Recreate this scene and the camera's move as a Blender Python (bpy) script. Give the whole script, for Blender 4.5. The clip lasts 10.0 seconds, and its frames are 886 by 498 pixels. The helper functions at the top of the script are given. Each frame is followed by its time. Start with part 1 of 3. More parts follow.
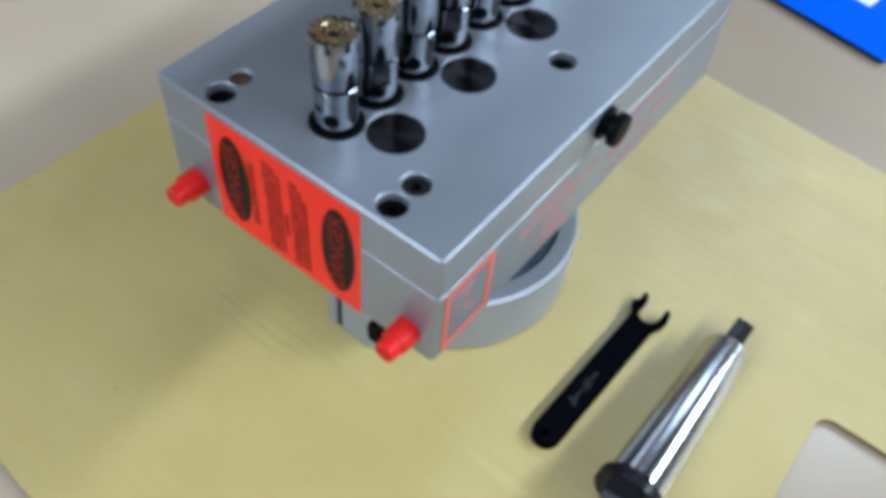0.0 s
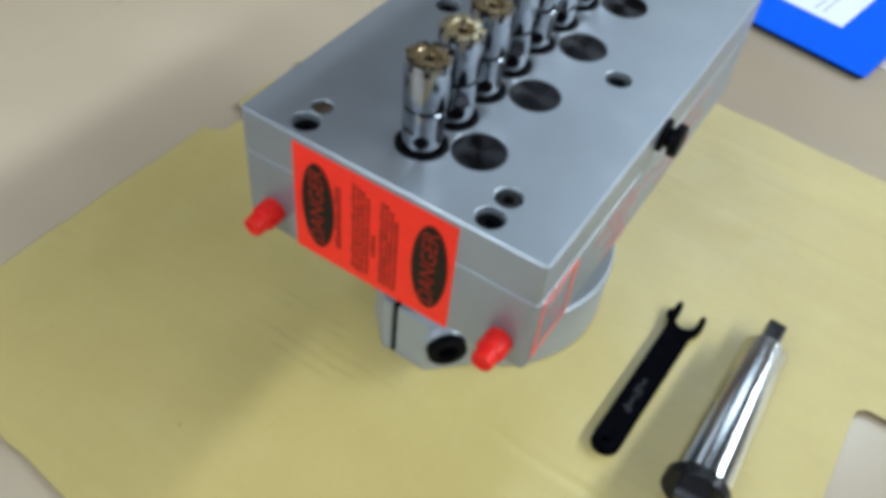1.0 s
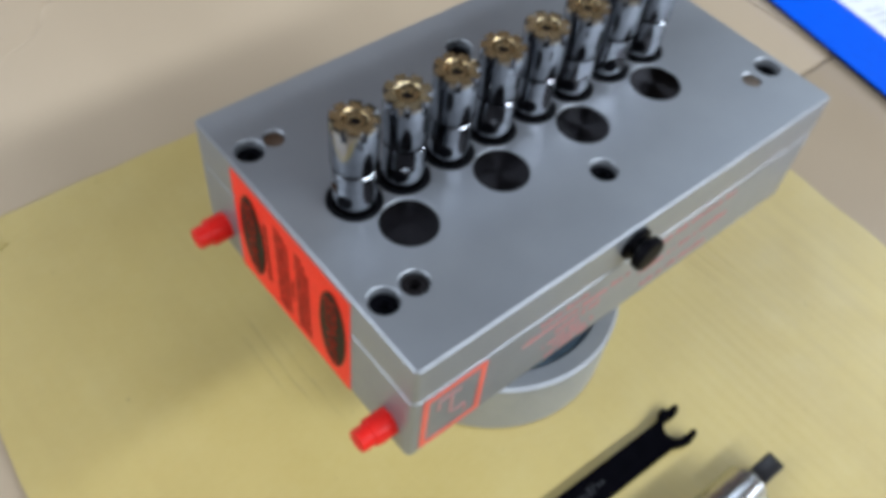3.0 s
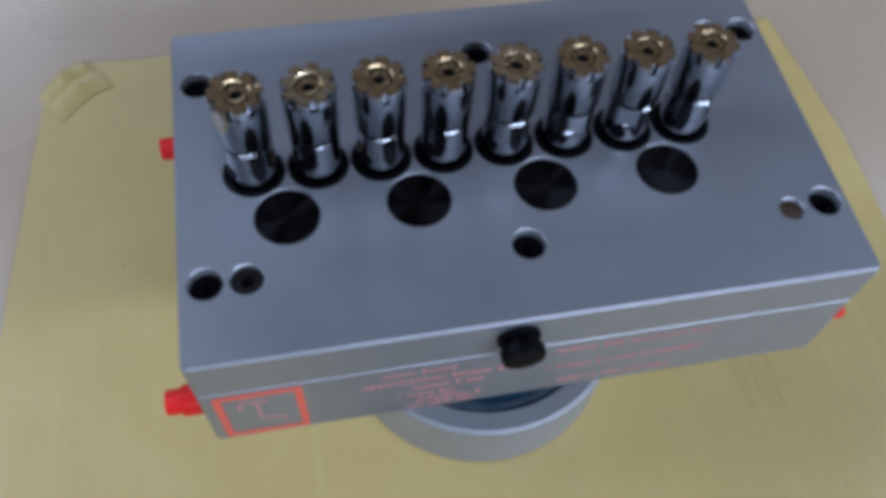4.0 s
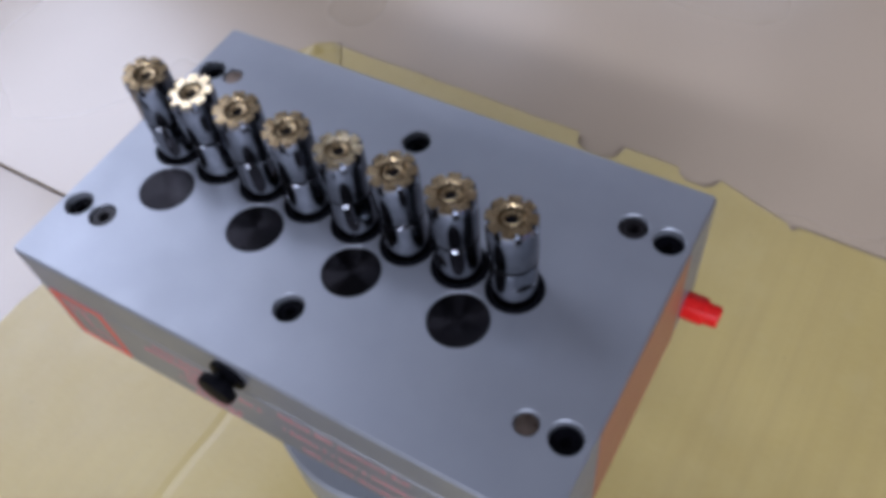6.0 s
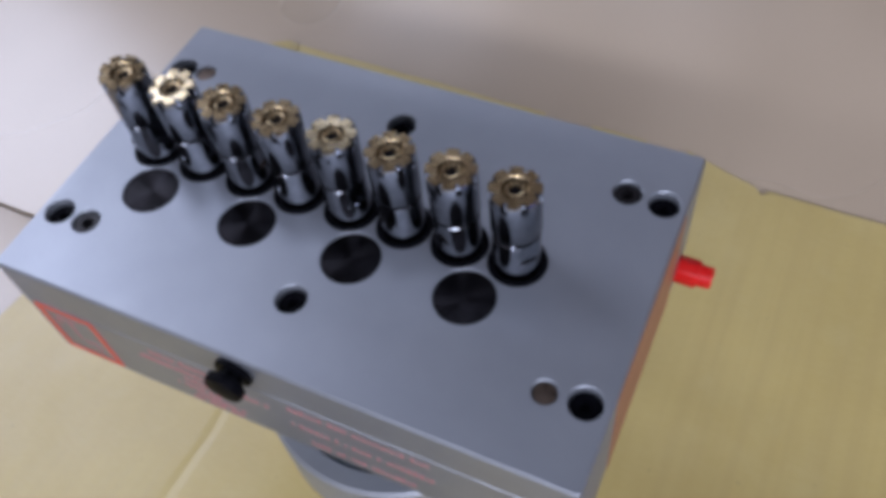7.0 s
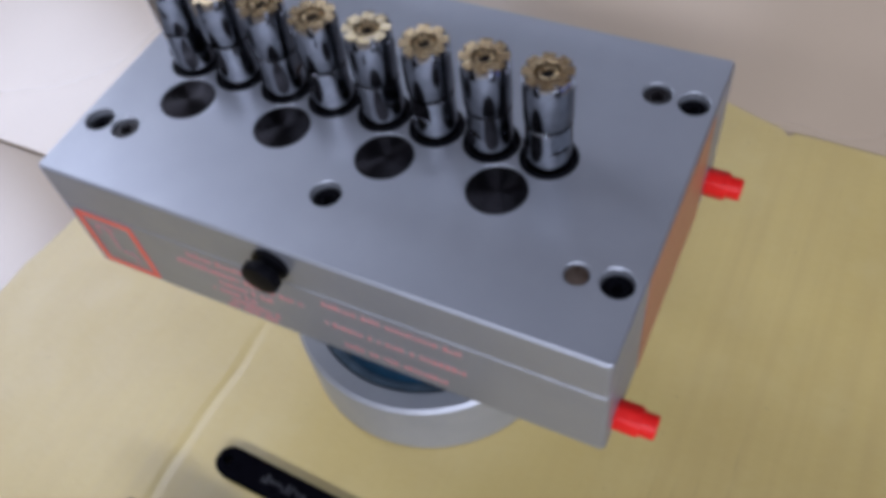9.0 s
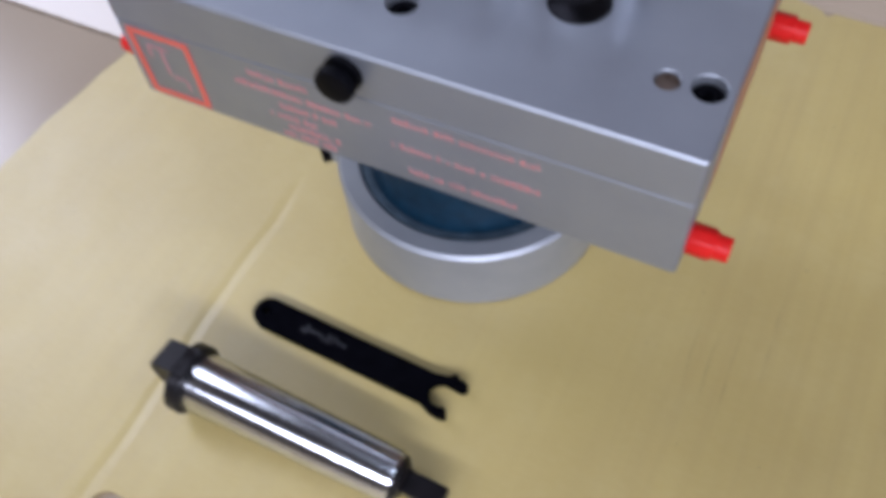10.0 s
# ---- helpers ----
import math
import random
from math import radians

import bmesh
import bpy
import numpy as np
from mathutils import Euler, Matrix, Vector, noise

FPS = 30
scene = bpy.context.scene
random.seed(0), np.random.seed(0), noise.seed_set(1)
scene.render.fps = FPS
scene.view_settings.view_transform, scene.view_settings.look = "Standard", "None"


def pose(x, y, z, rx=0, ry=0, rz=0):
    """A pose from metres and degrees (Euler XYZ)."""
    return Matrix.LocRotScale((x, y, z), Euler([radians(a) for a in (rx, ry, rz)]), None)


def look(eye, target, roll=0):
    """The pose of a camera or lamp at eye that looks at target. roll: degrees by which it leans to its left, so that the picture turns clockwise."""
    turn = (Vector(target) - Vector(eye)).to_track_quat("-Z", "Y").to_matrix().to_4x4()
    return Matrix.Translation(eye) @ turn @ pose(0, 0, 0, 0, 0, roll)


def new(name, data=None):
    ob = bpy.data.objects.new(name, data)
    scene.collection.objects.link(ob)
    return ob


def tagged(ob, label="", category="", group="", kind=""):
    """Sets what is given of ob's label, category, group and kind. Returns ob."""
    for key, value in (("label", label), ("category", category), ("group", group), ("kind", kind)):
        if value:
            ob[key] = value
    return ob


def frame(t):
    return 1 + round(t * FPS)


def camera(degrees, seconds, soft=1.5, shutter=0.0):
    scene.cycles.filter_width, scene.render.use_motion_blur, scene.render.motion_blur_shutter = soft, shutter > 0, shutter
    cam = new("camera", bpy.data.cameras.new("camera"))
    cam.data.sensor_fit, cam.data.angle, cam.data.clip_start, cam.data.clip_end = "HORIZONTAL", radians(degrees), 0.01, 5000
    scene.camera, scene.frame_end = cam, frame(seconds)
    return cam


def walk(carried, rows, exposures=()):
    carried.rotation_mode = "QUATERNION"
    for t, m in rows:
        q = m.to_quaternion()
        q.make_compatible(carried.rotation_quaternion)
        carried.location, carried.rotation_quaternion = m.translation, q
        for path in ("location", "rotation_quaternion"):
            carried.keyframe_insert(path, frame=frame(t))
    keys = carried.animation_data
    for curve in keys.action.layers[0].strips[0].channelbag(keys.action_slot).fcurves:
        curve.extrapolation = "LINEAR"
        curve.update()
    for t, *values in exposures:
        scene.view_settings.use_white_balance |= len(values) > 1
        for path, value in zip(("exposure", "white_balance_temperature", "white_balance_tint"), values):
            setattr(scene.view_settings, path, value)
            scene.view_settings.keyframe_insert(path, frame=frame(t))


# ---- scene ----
cam = camera(54.8, 10.0, soft=5.0, shutter=0.4)
PATH = [
    (0, (-0.1373, -0.0885, 0.3694), (0.0472, 0.0314, 0.0972), 6.45),
    (0.1, (-0.1457, -0.0823, 0.3707), (0.0446, 0.0322, 0.1001), 7.74),
    (0.2, (-0.1539, -0.0758, 0.3716), (0.0391, 0.0363, 0.1020), 7.83),
    (0.3, (-0.1619, -0.0727, 0.3686), (0.0348, 0.0415, 0.1026), 7.78),
    (0.5, (-0.1735, -0.0635, 0.3671), (0.0274, 0.0474, 0.1029), 7.06),
    (0.6, (-0.1759, -0.0603, 0.3668), (0.0263, 0.0485, 0.1027), 7.45),
    (0.8, (-0.1802, -0.0560, 0.3672), (0.0277, 0.0533, 0.1077), 7.31),
    (1, (-0.1810, -0.0556, 0.3683), (0.0270, 0.0543, 0.1091), 7.18),
    (1.2, (-0.1824, -0.0552, 0.3673), (0.0257, 0.0556, 0.1086), 7.23),
    (1.3, (-0.1821, -0.0551, 0.3653), (0.0252, 0.0553, 0.1058), 7.57),
    (1.5, (-0.1802, -0.0569, 0.3663), (0.0263, 0.0531, 0.1061), 8.03),
    (1.8, (-0.1730, -0.0594, 0.3701), (0.0324, 0.0528, 0.1099), 7.53),
    (2, (-0.1683, -0.0625, 0.3736), (0.0373, 0.0527, 0.1149), 7.18),
    (2.2, (-0.1615, -0.0651, 0.3753), (0.0408, 0.0517, 0.1147), 7.09),
    (2.3, (-0.1570, -0.0661, 0.3758), (0.0448, 0.0522, 0.1155), 7.32),
    (2.5, (-0.1489, -0.0709, 0.3791), (0.0534, 0.0515, 0.1210), 7.06),
    (2.7, (-0.1354, -0.0786, 0.3772), (0.0540, 0.0521, 0.1135), 6.77),
    (2.8, (-0.1235, -0.0839, 0.3836), (0.0564, 0.0528, 0.1163), 7.23),
    (2.9, (-0.1073, -0.0869, 0.3848), (0.0621, 0.0583, 0.1151), 7.31),
    (3, (-0.0901, -0.0921, 0.3859), (0.0645, 0.0599, 0.1111), 7.69),
    (3.2, (-0.0453, -0.0995, 0.3858), (0.0712, 0.0691, 0.1021), 7.03),
    (4.3, (0.0787, -0.1075, 0.3914), (0.0962, 0.0712, 0.0910), 2.44),
    (4.5, (0.1155, -0.0918, 0.3920), (0.1014, 0.0903, 0.0934), 0.27),
    (4.7, (0.1723, -0.0821, 0.3850), (0.1202, 0.0951, 0.0877), -0.73),
    (4.9, (0.2176, -0.0788, 0.3804), (0.1274, 0.0806, 0.0821), -5.52),
    (5, (0.2271, -0.0797, 0.3804), (0.1324, 0.0850, 0.0864), -3.95),
    (5.2, (0.2388, -0.0699, 0.3865), (0.1264, 0.0897, 0.0960), -8.62),
    (5.3, (0.2406, -0.0668, 0.3923), (0.1242, 0.0932, 0.1036), -9.20),
    (5.5, (0.2462, -0.0651, 0.3986), (0.1247, 0.0932, 0.1111), -9.37),
    (5.7, (0.2521, -0.0654, 0.4001), (0.1244, 0.0951, 0.1166), -9.73),
    (6.8, (0.2414, -0.0799, 0.3967), (0.1314, 0.0930, 0.1131), -7.95),
    (7, (0.2377, -0.0813, 0.3959), (0.1303, 0.0929, 0.1120), -8.56),
    (7.2, (0.2326, -0.0841, 0.3945), (0.1286, 0.0903, 0.1095), -8.05),
    (7.5, (0.2332, -0.0879, 0.3931), (0.1322, 0.0833, 0.1050), -8.11),
    (7.8, (0.2308, -0.0862, 0.3953), (0.1290, 0.0818, 0.1056), -9.34),
    (8, (0.2296, -0.0906, 0.3976), (0.1263, 0.0809, 0.1105), -9.81),
    (8.2, (0.2312, -0.0931, 0.4000), (0.1276, 0.0804, 0.1142), -10.17),
    (8.4, (0.2382, -0.0970, 0.3927), (0.1324, 0.0732, 0.1057), -11.22),
    (8.5, (0.2405, -0.1018, 0.3876), (0.1318, 0.0681, 0.1016), -11.29),
    (8.6, (0.2413, -0.1059, 0.3837), (0.1283, 0.0643, 0.0995), -11.75),
    (8.8, (0.2443, -0.1106, 0.3804), (0.1270, 0.0612, 0.0989), -11.40),
    (9, (0.2463, -0.1138, 0.3780), (0.1308, 0.0591, 0.0965), -10.15),
    (9.1, (0.2441, -0.1176, 0.3768), (0.1334, 0.0540, 0.0926), -8.74),
    (9.3, (0.2469, -0.1286, 0.3559), (0.1386, 0.0350, 0.0660), -7.17),
    (9.4, (0.2466, -0.1364, 0.3525), (0.1401, 0.0255, 0.0611), -6.54),
    (9.5, (0.2464, -0.1443, 0.3481), (0.1414, 0.0163, 0.0554), -5.90),
    (9.7, (0.2386, -0.1542, 0.3398), (0.1447, 0.0035, 0.0418), -5.01),
    (9.8, (0.2395, -0.1550, 0.3385), (0.1408, 0.0032, 0.0419), -5.40),
    (10, (0.2273, -0.1606, 0.3511), (0.1294, 0.0024, 0.0572), -6.27),
]
walk(cam, [(t, look(eye, target, roll)) for t, eye, target, roll in PATH],
     exposures=[(0.0, -0.52, 5390, 6), (1.0, -0.54, 5740, 1), (2.0, -0.5, 5690, 3), (2.5, -0.45, 5840, 5), (3.0, -0.53, 5990, 8), (3.2, -0.58, 5940, 8), (4.3, -1.18, 5130, 18),
                (5.0, -1.2, 5230, 20), (5.5, -1.12, 5580, 21), (7.5, -1.12, 5680, 22), (8.0, -1.1, 5680, 16), (8.5, -1.05, 5580, 11), (9.0, -1.02, 5730, 21), (9.5, -0.92, 5830, 23), (10.0, -0.88, 5680, 22)])

# ---- world, windows and light ----
world = bpy.data.worlds.new("sky")
scene.world = world
world.use_nodes = True
wn, wl = world.node_tree.nodes, world.node_tree.links
sky = wn.new("ShaderNodeTexSky")
sky.sky_type, sky.sun_disc = "NISHITA", False
sky.sun_elevation, sky.sun_rotation = radians(35), radians(200)
wl.new(sky.outputs["Color"], wn["Background"].inputs["Color"])
wn["Background"].inputs["Strength"].default_value = 0.1


def window_light(name, eye, target, width, height, watts, colour):
    lamp = bpy.data.lights.new(name, "AREA")
    lamp.shape, lamp.size, lamp.size_y, lamp.energy, lamp.color = "RECTANGLE", width, height, watts, colour
    ob = new(name, lamp)
    ob.matrix_world = look(eye, target)
    return ob


# area lamps fill unseen openings, placed and sized to suit shadows and reflections
window_light("window_light_south", (2.36, -2.46, 2.18), (2.2, 0.0, 0.9), 4.5, 0.26, 295, (0.95, 0.98, 1.0))
window_light("window_light_south_west", (-1.0, -2.46, 2.18), (-0.9, 0.0, 0.9), 2.22, 0.26, 52, (0.95, 0.98, 1.0))
window_light("window_light_west", (-2.46, 0.75, 2.4), (0.0, 0.6, 1.7), 1.4, 2.7, 125, (0.93, 0.965, 1.0))
# added fill from the east; no window is known on this side
window_light("fill_light_east", (4.96, 0.35, 4.5), (0.0, 0.2, 2.6), 2.0, 1.8, 112, (0.84, 0.93, 1.0))
window_light("window_light_north", (-0.45, 3.16, 1.6), (-0.3, 0.0, 1.0), 1.1, 1.2, 18, (0.86, 0.94, 1.0))
window_light("window_light_north_west", (-1.9, 3.16, 2.92), (-1.0, 0.0, 1.5), 0.95, 0.62, 16, (0.86, 0.94, 1.0))

# ---- materials ----


class Nodes:
    """A small wrapper for building one node material."""

    def __init__(self, name):
        self.mat = bpy.data.materials.new(name)
        self.mat.use_nodes = True
        self.t = self.mat.node_tree
        self.bsdf = self.t.nodes["Principled BSDF"]
        self.coord = self.t.nodes.new("ShaderNodeTexCoord").outputs["Object"]

    def node(self, kind, **values):
        n = self.t.nodes.new(kind)
        for key, value in values.items():
            setattr(n, key, value)
        return n

    def put(self, socket, value):
        if isinstance(value, bpy.types.NodeSocket):
            self.t.links.new(value, socket)
        else:
            socket.default_value = value

    def noise(self, scale, detail=4.0, stretch=(1, 1, 1), rough=0.6):
        m = self.node("ShaderNodeMapping")
        self.put(m.inputs["Vector"], self.coord)
        m.inputs["Scale"].default_value = stretch
        n = self.node("ShaderNodeTexNoise")
        self.put(n.inputs["Vector"], m.outputs["Vector"])
        self.put(n.inputs["Scale"], scale)
        self.put(n.inputs["Detail"], detail)
        self.put(n.inputs["Roughness"], rough)
        return n.outputs["Fac"]

    def ramp(self, fac, low, high, to_low=0.0, to_high=1.0):
        n = self.node("ShaderNodeMapRange", clamp=True)
        for i, v in enumerate((fac, low, high, to_low, to_high)):
            self.put(n.inputs[i], v)
        return n.outputs[0]

    def math(self, op, a, b=0.0, c=0.0):
        n = self.node("ShaderNodeMath", operation=op)
        for i, v in enumerate((a, b, c)):
            self.put(n.inputs[i], v)
        return n.outputs[0]

    def mix(self, fac, a, b):
        n = self.node("ShaderNodeMix", data_type="RGBA")
        self.put(n.inputs[0], fac)
        self.put(n.inputs[6], (*a, 1) if isinstance(a, tuple) else a)
        self.put(n.inputs[7], (*b, 1) if isinstance(b, tuple) else b)
        return n.outputs[2]

    def xyz(self):
        n = self.node("ShaderNodeSeparateXYZ")
        self.put(n.inputs[0], self.coord)
        return n.outputs

    def bump(self, height, distance=0.0005, strength=0.5, normal=None):
        n = self.node("ShaderNodeBump")
        self.put(n.inputs["Height"], height)
        self.put(n.inputs["Distance"], distance)
        self.put(n.inputs["Strength"], strength)
        if normal is not None:
            self.put(n.inputs["Normal"], normal)
        self.t.links.new(n.outputs["Normal"], self.bsdf.inputs["Normal"])
        return n.outputs["Normal"]

    def done(self, colour, rough, metal=0.0, spec=None, coat=None):
        self.put(self.bsdf.inputs["Base Color"], (*colour, 1) if isinstance(colour, tuple) else colour)
        self.put(self.bsdf.inputs["Roughness"], rough)
        self.put(self.bsdf.inputs["Metallic"], metal)
        if spec is not None:
            self.put(self.bsdf.inputs["Specular IOR Level"], spec)
        if coat is not None:
            self.put(self.bsdf.inputs["Coat Weight"], coat)
        return self.mat


def make_aluminium():
    n = Nodes("satin_aluminium")
    grain = n.noise(2600, 2)
    cloud = n.noise(22, 5)
    n.bump(grain, 0.00006, 0.35)
    c = n.mix(n.ramp(cloud, 0.3, 0.7), (0.277, 0.295, 0.328), (0.316, 0.334, 0.366))
    return n.done(c, n.ramp(n.noise(60, 5), 0.3, 0.7, 0.40, 0.47), 0.66)


def make_collar_metal():
    n = Nodes("cast_aluminium")
    grain = n.noise(1500, 3)
    n.bump(grain, 0.0001, 0.5)
    c = n.mix(n.ramp(n.noise(40, 5), 0.3, 0.7), (0.33, 0.350, 0.385), (0.39, 0.410, 0.44))
    return n.done(c, n.ramp(n.noise(90, 4), 0.3, 0.7, 0.36, 0.46), 0.5)


def make_chrome():
    n = Nodes("polished_steel")
    n.bump(n.noise(900, 2, (0.2, 0.2, 1.6)), 0.00003, 0.3)
    c = n.mix(n.ramp(n.noise(260, 4), 0.35, 0.7), (0.22, 0.228, 0.25), (0.31, 0.32, 0.34))
    return n.done(c, n.ramp(n.noise(140, 4), 0.3, 0.7, 0.08, 0.15), 1.0)


def make_ground_steel():
    n = Nodes("ground_steel")
    n.bump(n.noise(700, 2, (3.0, 0.06, 0.06)), 0.00003, 0.12)
    t = n.node("ShaderNodeTangent", direction_type="RADIAL", axis="X")
    n.t.links.new(t.outputs[0], n.bsdf.inputs["Tangent"])
    n.bsdf.inputs["Anisotropic"].default_value = 0.85
    n.bsdf.inputs["Anisotropic Rotation"].default_value = 0.25
    c = n.mix(n.ramp(n.noise(120, 4), 0.35, 0.7), (0.62, 0.63, 0.66), (0.72, 0.73, 0.75))
    return n.done(c, n.ramp(n.noise(80, 4), 0.3, 0.7, 0.22, 0.27), 1.0)


def make_tinted_face(name, a, b):
    n = Nodes(name)
    c = n.mix(n.ramp(n.noise(420, 4), 0.35, 0.65), a, b)
    return n.done(c, n.ramp(n.noise(300, 3), 0.3, 0.7, 0.20, 0.30), 0.85)


def make_turned_steel():
    n = Nodes("turned_dark_steel")
    t = n.node("ShaderNodeTangent", direction_type="RADIAL", axis="Z")
    n.t.links.new(t.outputs[0], n.bsdf.inputs["Tangent"])
    n.bsdf.inputs["Anisotropic"].default_value = 0.92
    n.bsdf.inputs["Anisotropic Rotation"].default_value = 0.25
    c = n.mix(n.ramp(n.noise(300, 4), 0.3, 0.7), (0.014, 0.013, 0.015), (0.020, 0.019, 0.021))
    return n.done(c, 0.30, 1.0)


def make_black(name, colour, rough, metal=0.0, spec=0.5):
    n = Nodes(name)
    n.bump(n.noise(1400, 3), 0.00006, 0.4)
    k = tuple(v * 1.8 for v in colour)
    c = n.mix(n.ramp(n.noise(160, 5), 0.35, 0.75), colour, k)
    return n.done(c, n.ramp(n.noise(90, 4), 0.3, 0.7, rough - 0.06, rough + 0.08), metal, spec)


def make_red_plastic():
    n = Nodes("red_plastic")
    n.bump(n.noise(500, 3), 0.0001, 0.3)
    c = n.mix(n.ramp(n.noise(180, 4), 0.3, 0.7), (0.60, 0.008, 0.006), (0.70, 0.016, 0.010))
    n.bsdf.inputs["Subsurface Weight"].default_value = 0.08
    n.bsdf.inputs["Subsurface Radius"].default_value = (0.004, 0.001, 0.001)
    return n.done(c, 0.42, 0.0, 0.25)


def make_print(name, colour, rough=0.45, gloss=0.5):
    n = Nodes(name)
    n.bump(n.noise(700, 3), 0.00004, 0.3)
    k = tuple(min(1.0, v * 1.12) for v in colour)
    return n.done(n.mix(n.ramp(n.noise(120, 4), 0.3, 0.7), colour, k), rough, 0.0, gloss)


def make_cardboard():
    n = Nodes("kraft_cardboard")
    x, y, z = n.xyz()
    fibres = n.noise(420, 6, (0.5, 1.6, 1))
    cloud = n.noise(9, 5)
    blot = n.noise(38, 6)
    flute = n.math("SINE", n.math("MULTIPLY", n.math("ADD", x, n.math("MULTIPLY", blot, 0.0012)), 860))
    # one long fold and a few short scuffs that run along the flutes
    wander = n.math("ADD", x, n.math("MULTIPLY", n.math("SUBTRACT", n.noise(14, 3), 0.5), 0.008))
    fold = n.ramp(n.math("ABSOLUTE", n.math("SUBTRACT", wander, 0.026)), 0.0, 0.0042, 1.0, 0.0)
    fold = n.math("MULTIPLY", fold, n.ramp(y, 0.05, 0.02))
    scuff = 0.0
    for at, lo, hi in ((0.012, 0.075, 0.155), (0.019, 0.06, 0.13), (0.0275, 0.085, 0.16), (0.034, 0.10, 0.165), (0.005, 0.09, 0.14), (0.236, -0.015, 0.05), (0.2445, 0.0, 0.045),
                       (0.2535, -0.01, 0.06), (0.266, 0.01, 0.075)):
        line = n.ramp(n.math("ABSOLUTE", n.math("SUBTRACT", wander, at)), 0.0003, 0.0011, 1.0, 0.0)
        line = n.math("MULTIPLY", line, n.math("MULTIPLY", n.ramp(y, lo, lo + 0.02), n.ramp(y, hi, hi - 0.02)))
        scuff = n.math("ADD", line, scuff)
    scuff = n.math("MULTIPLY", scuff, n.ramp(n.noise(60, 3), 0.35, 0.6))
    h = n.math("ADD", n.math("MULTIPLY", flute, n.ramp(n.noise(7, 3), 0.40, 0.75, 0.01, 0.10)), n.math("MULTIPLY", fibres, 0.35))
    h = n.math("ADD", h, n.math("MULTIPLY", blot, 1.0))
    h = n.math("SUBTRACT", h, n.math("MULTIPLY", fold, 1.4))
    h = n.math("SUBTRACT", h, n.math("MULTIPLY", scuff, 0.7))
    n.bump(h, 0.0006, 0.5)
    c = n.mix(n.ramp(cloud, 0.3, 0.7), CARD_A, CARD_B)
    c = n.mix(n.ramp(fibres, 0.35, 0.8, 0.0, 0.35), c, CARD_C)
    c = n.mix(n.math("MULTIPLY", scuff, 0.28), c, (0.16, 0.115, 0.05))
    stripes = n.noise(1.0, 2, (95, 4, 1))
    c = n.mix(n.math("MULTIPLY", n.ramp(stripes, 0.38, 0.72, 0.0, 0.36), n.ramp(n.noise(6, 2), 0.35, 0.62)), c, CARD_D)
    bands = n.math("MULTIPLY", n.ramp(n.noise(1.0, 3, (150, 3.5, 1)), 0.42, 0.7, 0.0, 0.5), n.ramp(n.math("ADD", x, n.math("MULTIPLY", cloud, 0.1)), 0.22, 0.30))
    c = n.mix(bands, c, CARD_D)
    c = n.mix(n.ramp(n.noise(24, 6), 0.52, 0.72, 0.0, 0.35), c, CARD_C)
    speck = n.ramp(n.noise(230, 2), 0.74, 0.78, 0.0, 0.6)
    c = n.mix(speck, c, (0.20, 0.14, 0.06))
    return n.done(c, n.ramp(blot, 0.3, 0.7, 0.38, 0.47), 0.0, 1.0)


def make_floor():
    n = Nodes("worn_floor_tile")
    info = n.node("ShaderNodeObjectInfo")
    shift = n.node("ShaderNodeVectorMath", operation="MULTIPLY_ADD")
    n.put(shift.inputs[0], info.outputs["Random"])
    shift.inputs[1].default_value = (13.0, 7.0, 0.0)
    n.put(shift.inputs[2], n.coord)
    n.coord = shift.outputs[0]
    cloud, fine, smudge = n.noise(3.2, 2), n.noise(260, 2), n.noise(9, 1, (1, 0.5, 1), 0.5)
    c = n.mix(n.ramp(cloud, 0.3, 0.7), FLOOR_A, FLOOR_B)
    c = n.mix(n.ramp(fine, 0.40, 0.80, 0.0, 0.08), c, tuple(v * 0.84 for v in FLOOR_A))
    c = n.mix(n.ramp(smudge, 0.40, 0.80, 0.0, 0.40), c, tuple(v * 0.72 for v in FLOOR_A))
    n.bump(cloud, 0.0001, 0.10)
    return n.done(c, n.ramp(cloud, 0.35, 0.7, 0.24, 0.30), 0.0, 1.0)


def make_plain(name, a, b, rough, scale=6):
    n = Nodes(name)
    n.bump(n.noise(180, 4), 0.0006, 0.3)
    return n.done(n.mix(n.ramp(n.noise(scale, 5), 0.3, 0.7), a, b), rough)


CARD_D = (0.42, 0.315, 0.115)
CARD_A, CARD_B, CARD_C = (0.452, 0.345, 0.114), (0.534, 0.418, 0.146), (0.562, 0.465, 0.198)
FLOOR_A, FLOOR_B = (0.420, 0.332, 0.232), (0.482, 0.388, 0.280)
ALU = make_aluminium()
COLLAR = make_collar_metal()
CHROME = make_chrome()
GROUND = make_ground_steel()
# nut faces are steel; their warm reflected colour is put into the base colour
REFLECT_GOLD = make_tinted_face("gold_reflection_face", (0.30, 0.218, 0.115), (0.385, 0.298, 0.175))
# paler copy of the same face, painted as a window glint on two nuts
FACE_GLINT = make_tinted_face("glint_nut_face", (0.36, 0.285, 0.16), (0.48, 0.40, 0.27))
TURNED = make_turned_steel()
# black steel, also used for solids that stand for shade in gaps and holes
BLACK_STEEL_SHADE = make_black("black_oxide_and_shade", (0.002, 0.002, 0.003), 0.42, 0.0, 0.03)
WRENCH_BLACK = make_black("wrench_black", (0.002, 0.002, 0.003), 0.6, 0.0, 0.0)
RUBBER = make_black("black_rubber", (0.002, 0.002, 0.003), 0.45, 0.0, 0.05)
HARDENED = make_black("black_hardened_steel", (0.008, 0.007, 0.008), 0.36, 0.2, 0.25)
# neck colour holds the shade and bluish reflection below the housing
NECK = make_black("shaded_blue_neck", (0.004, 0.019, 0.036), 0.4, 0.0, 0.2)
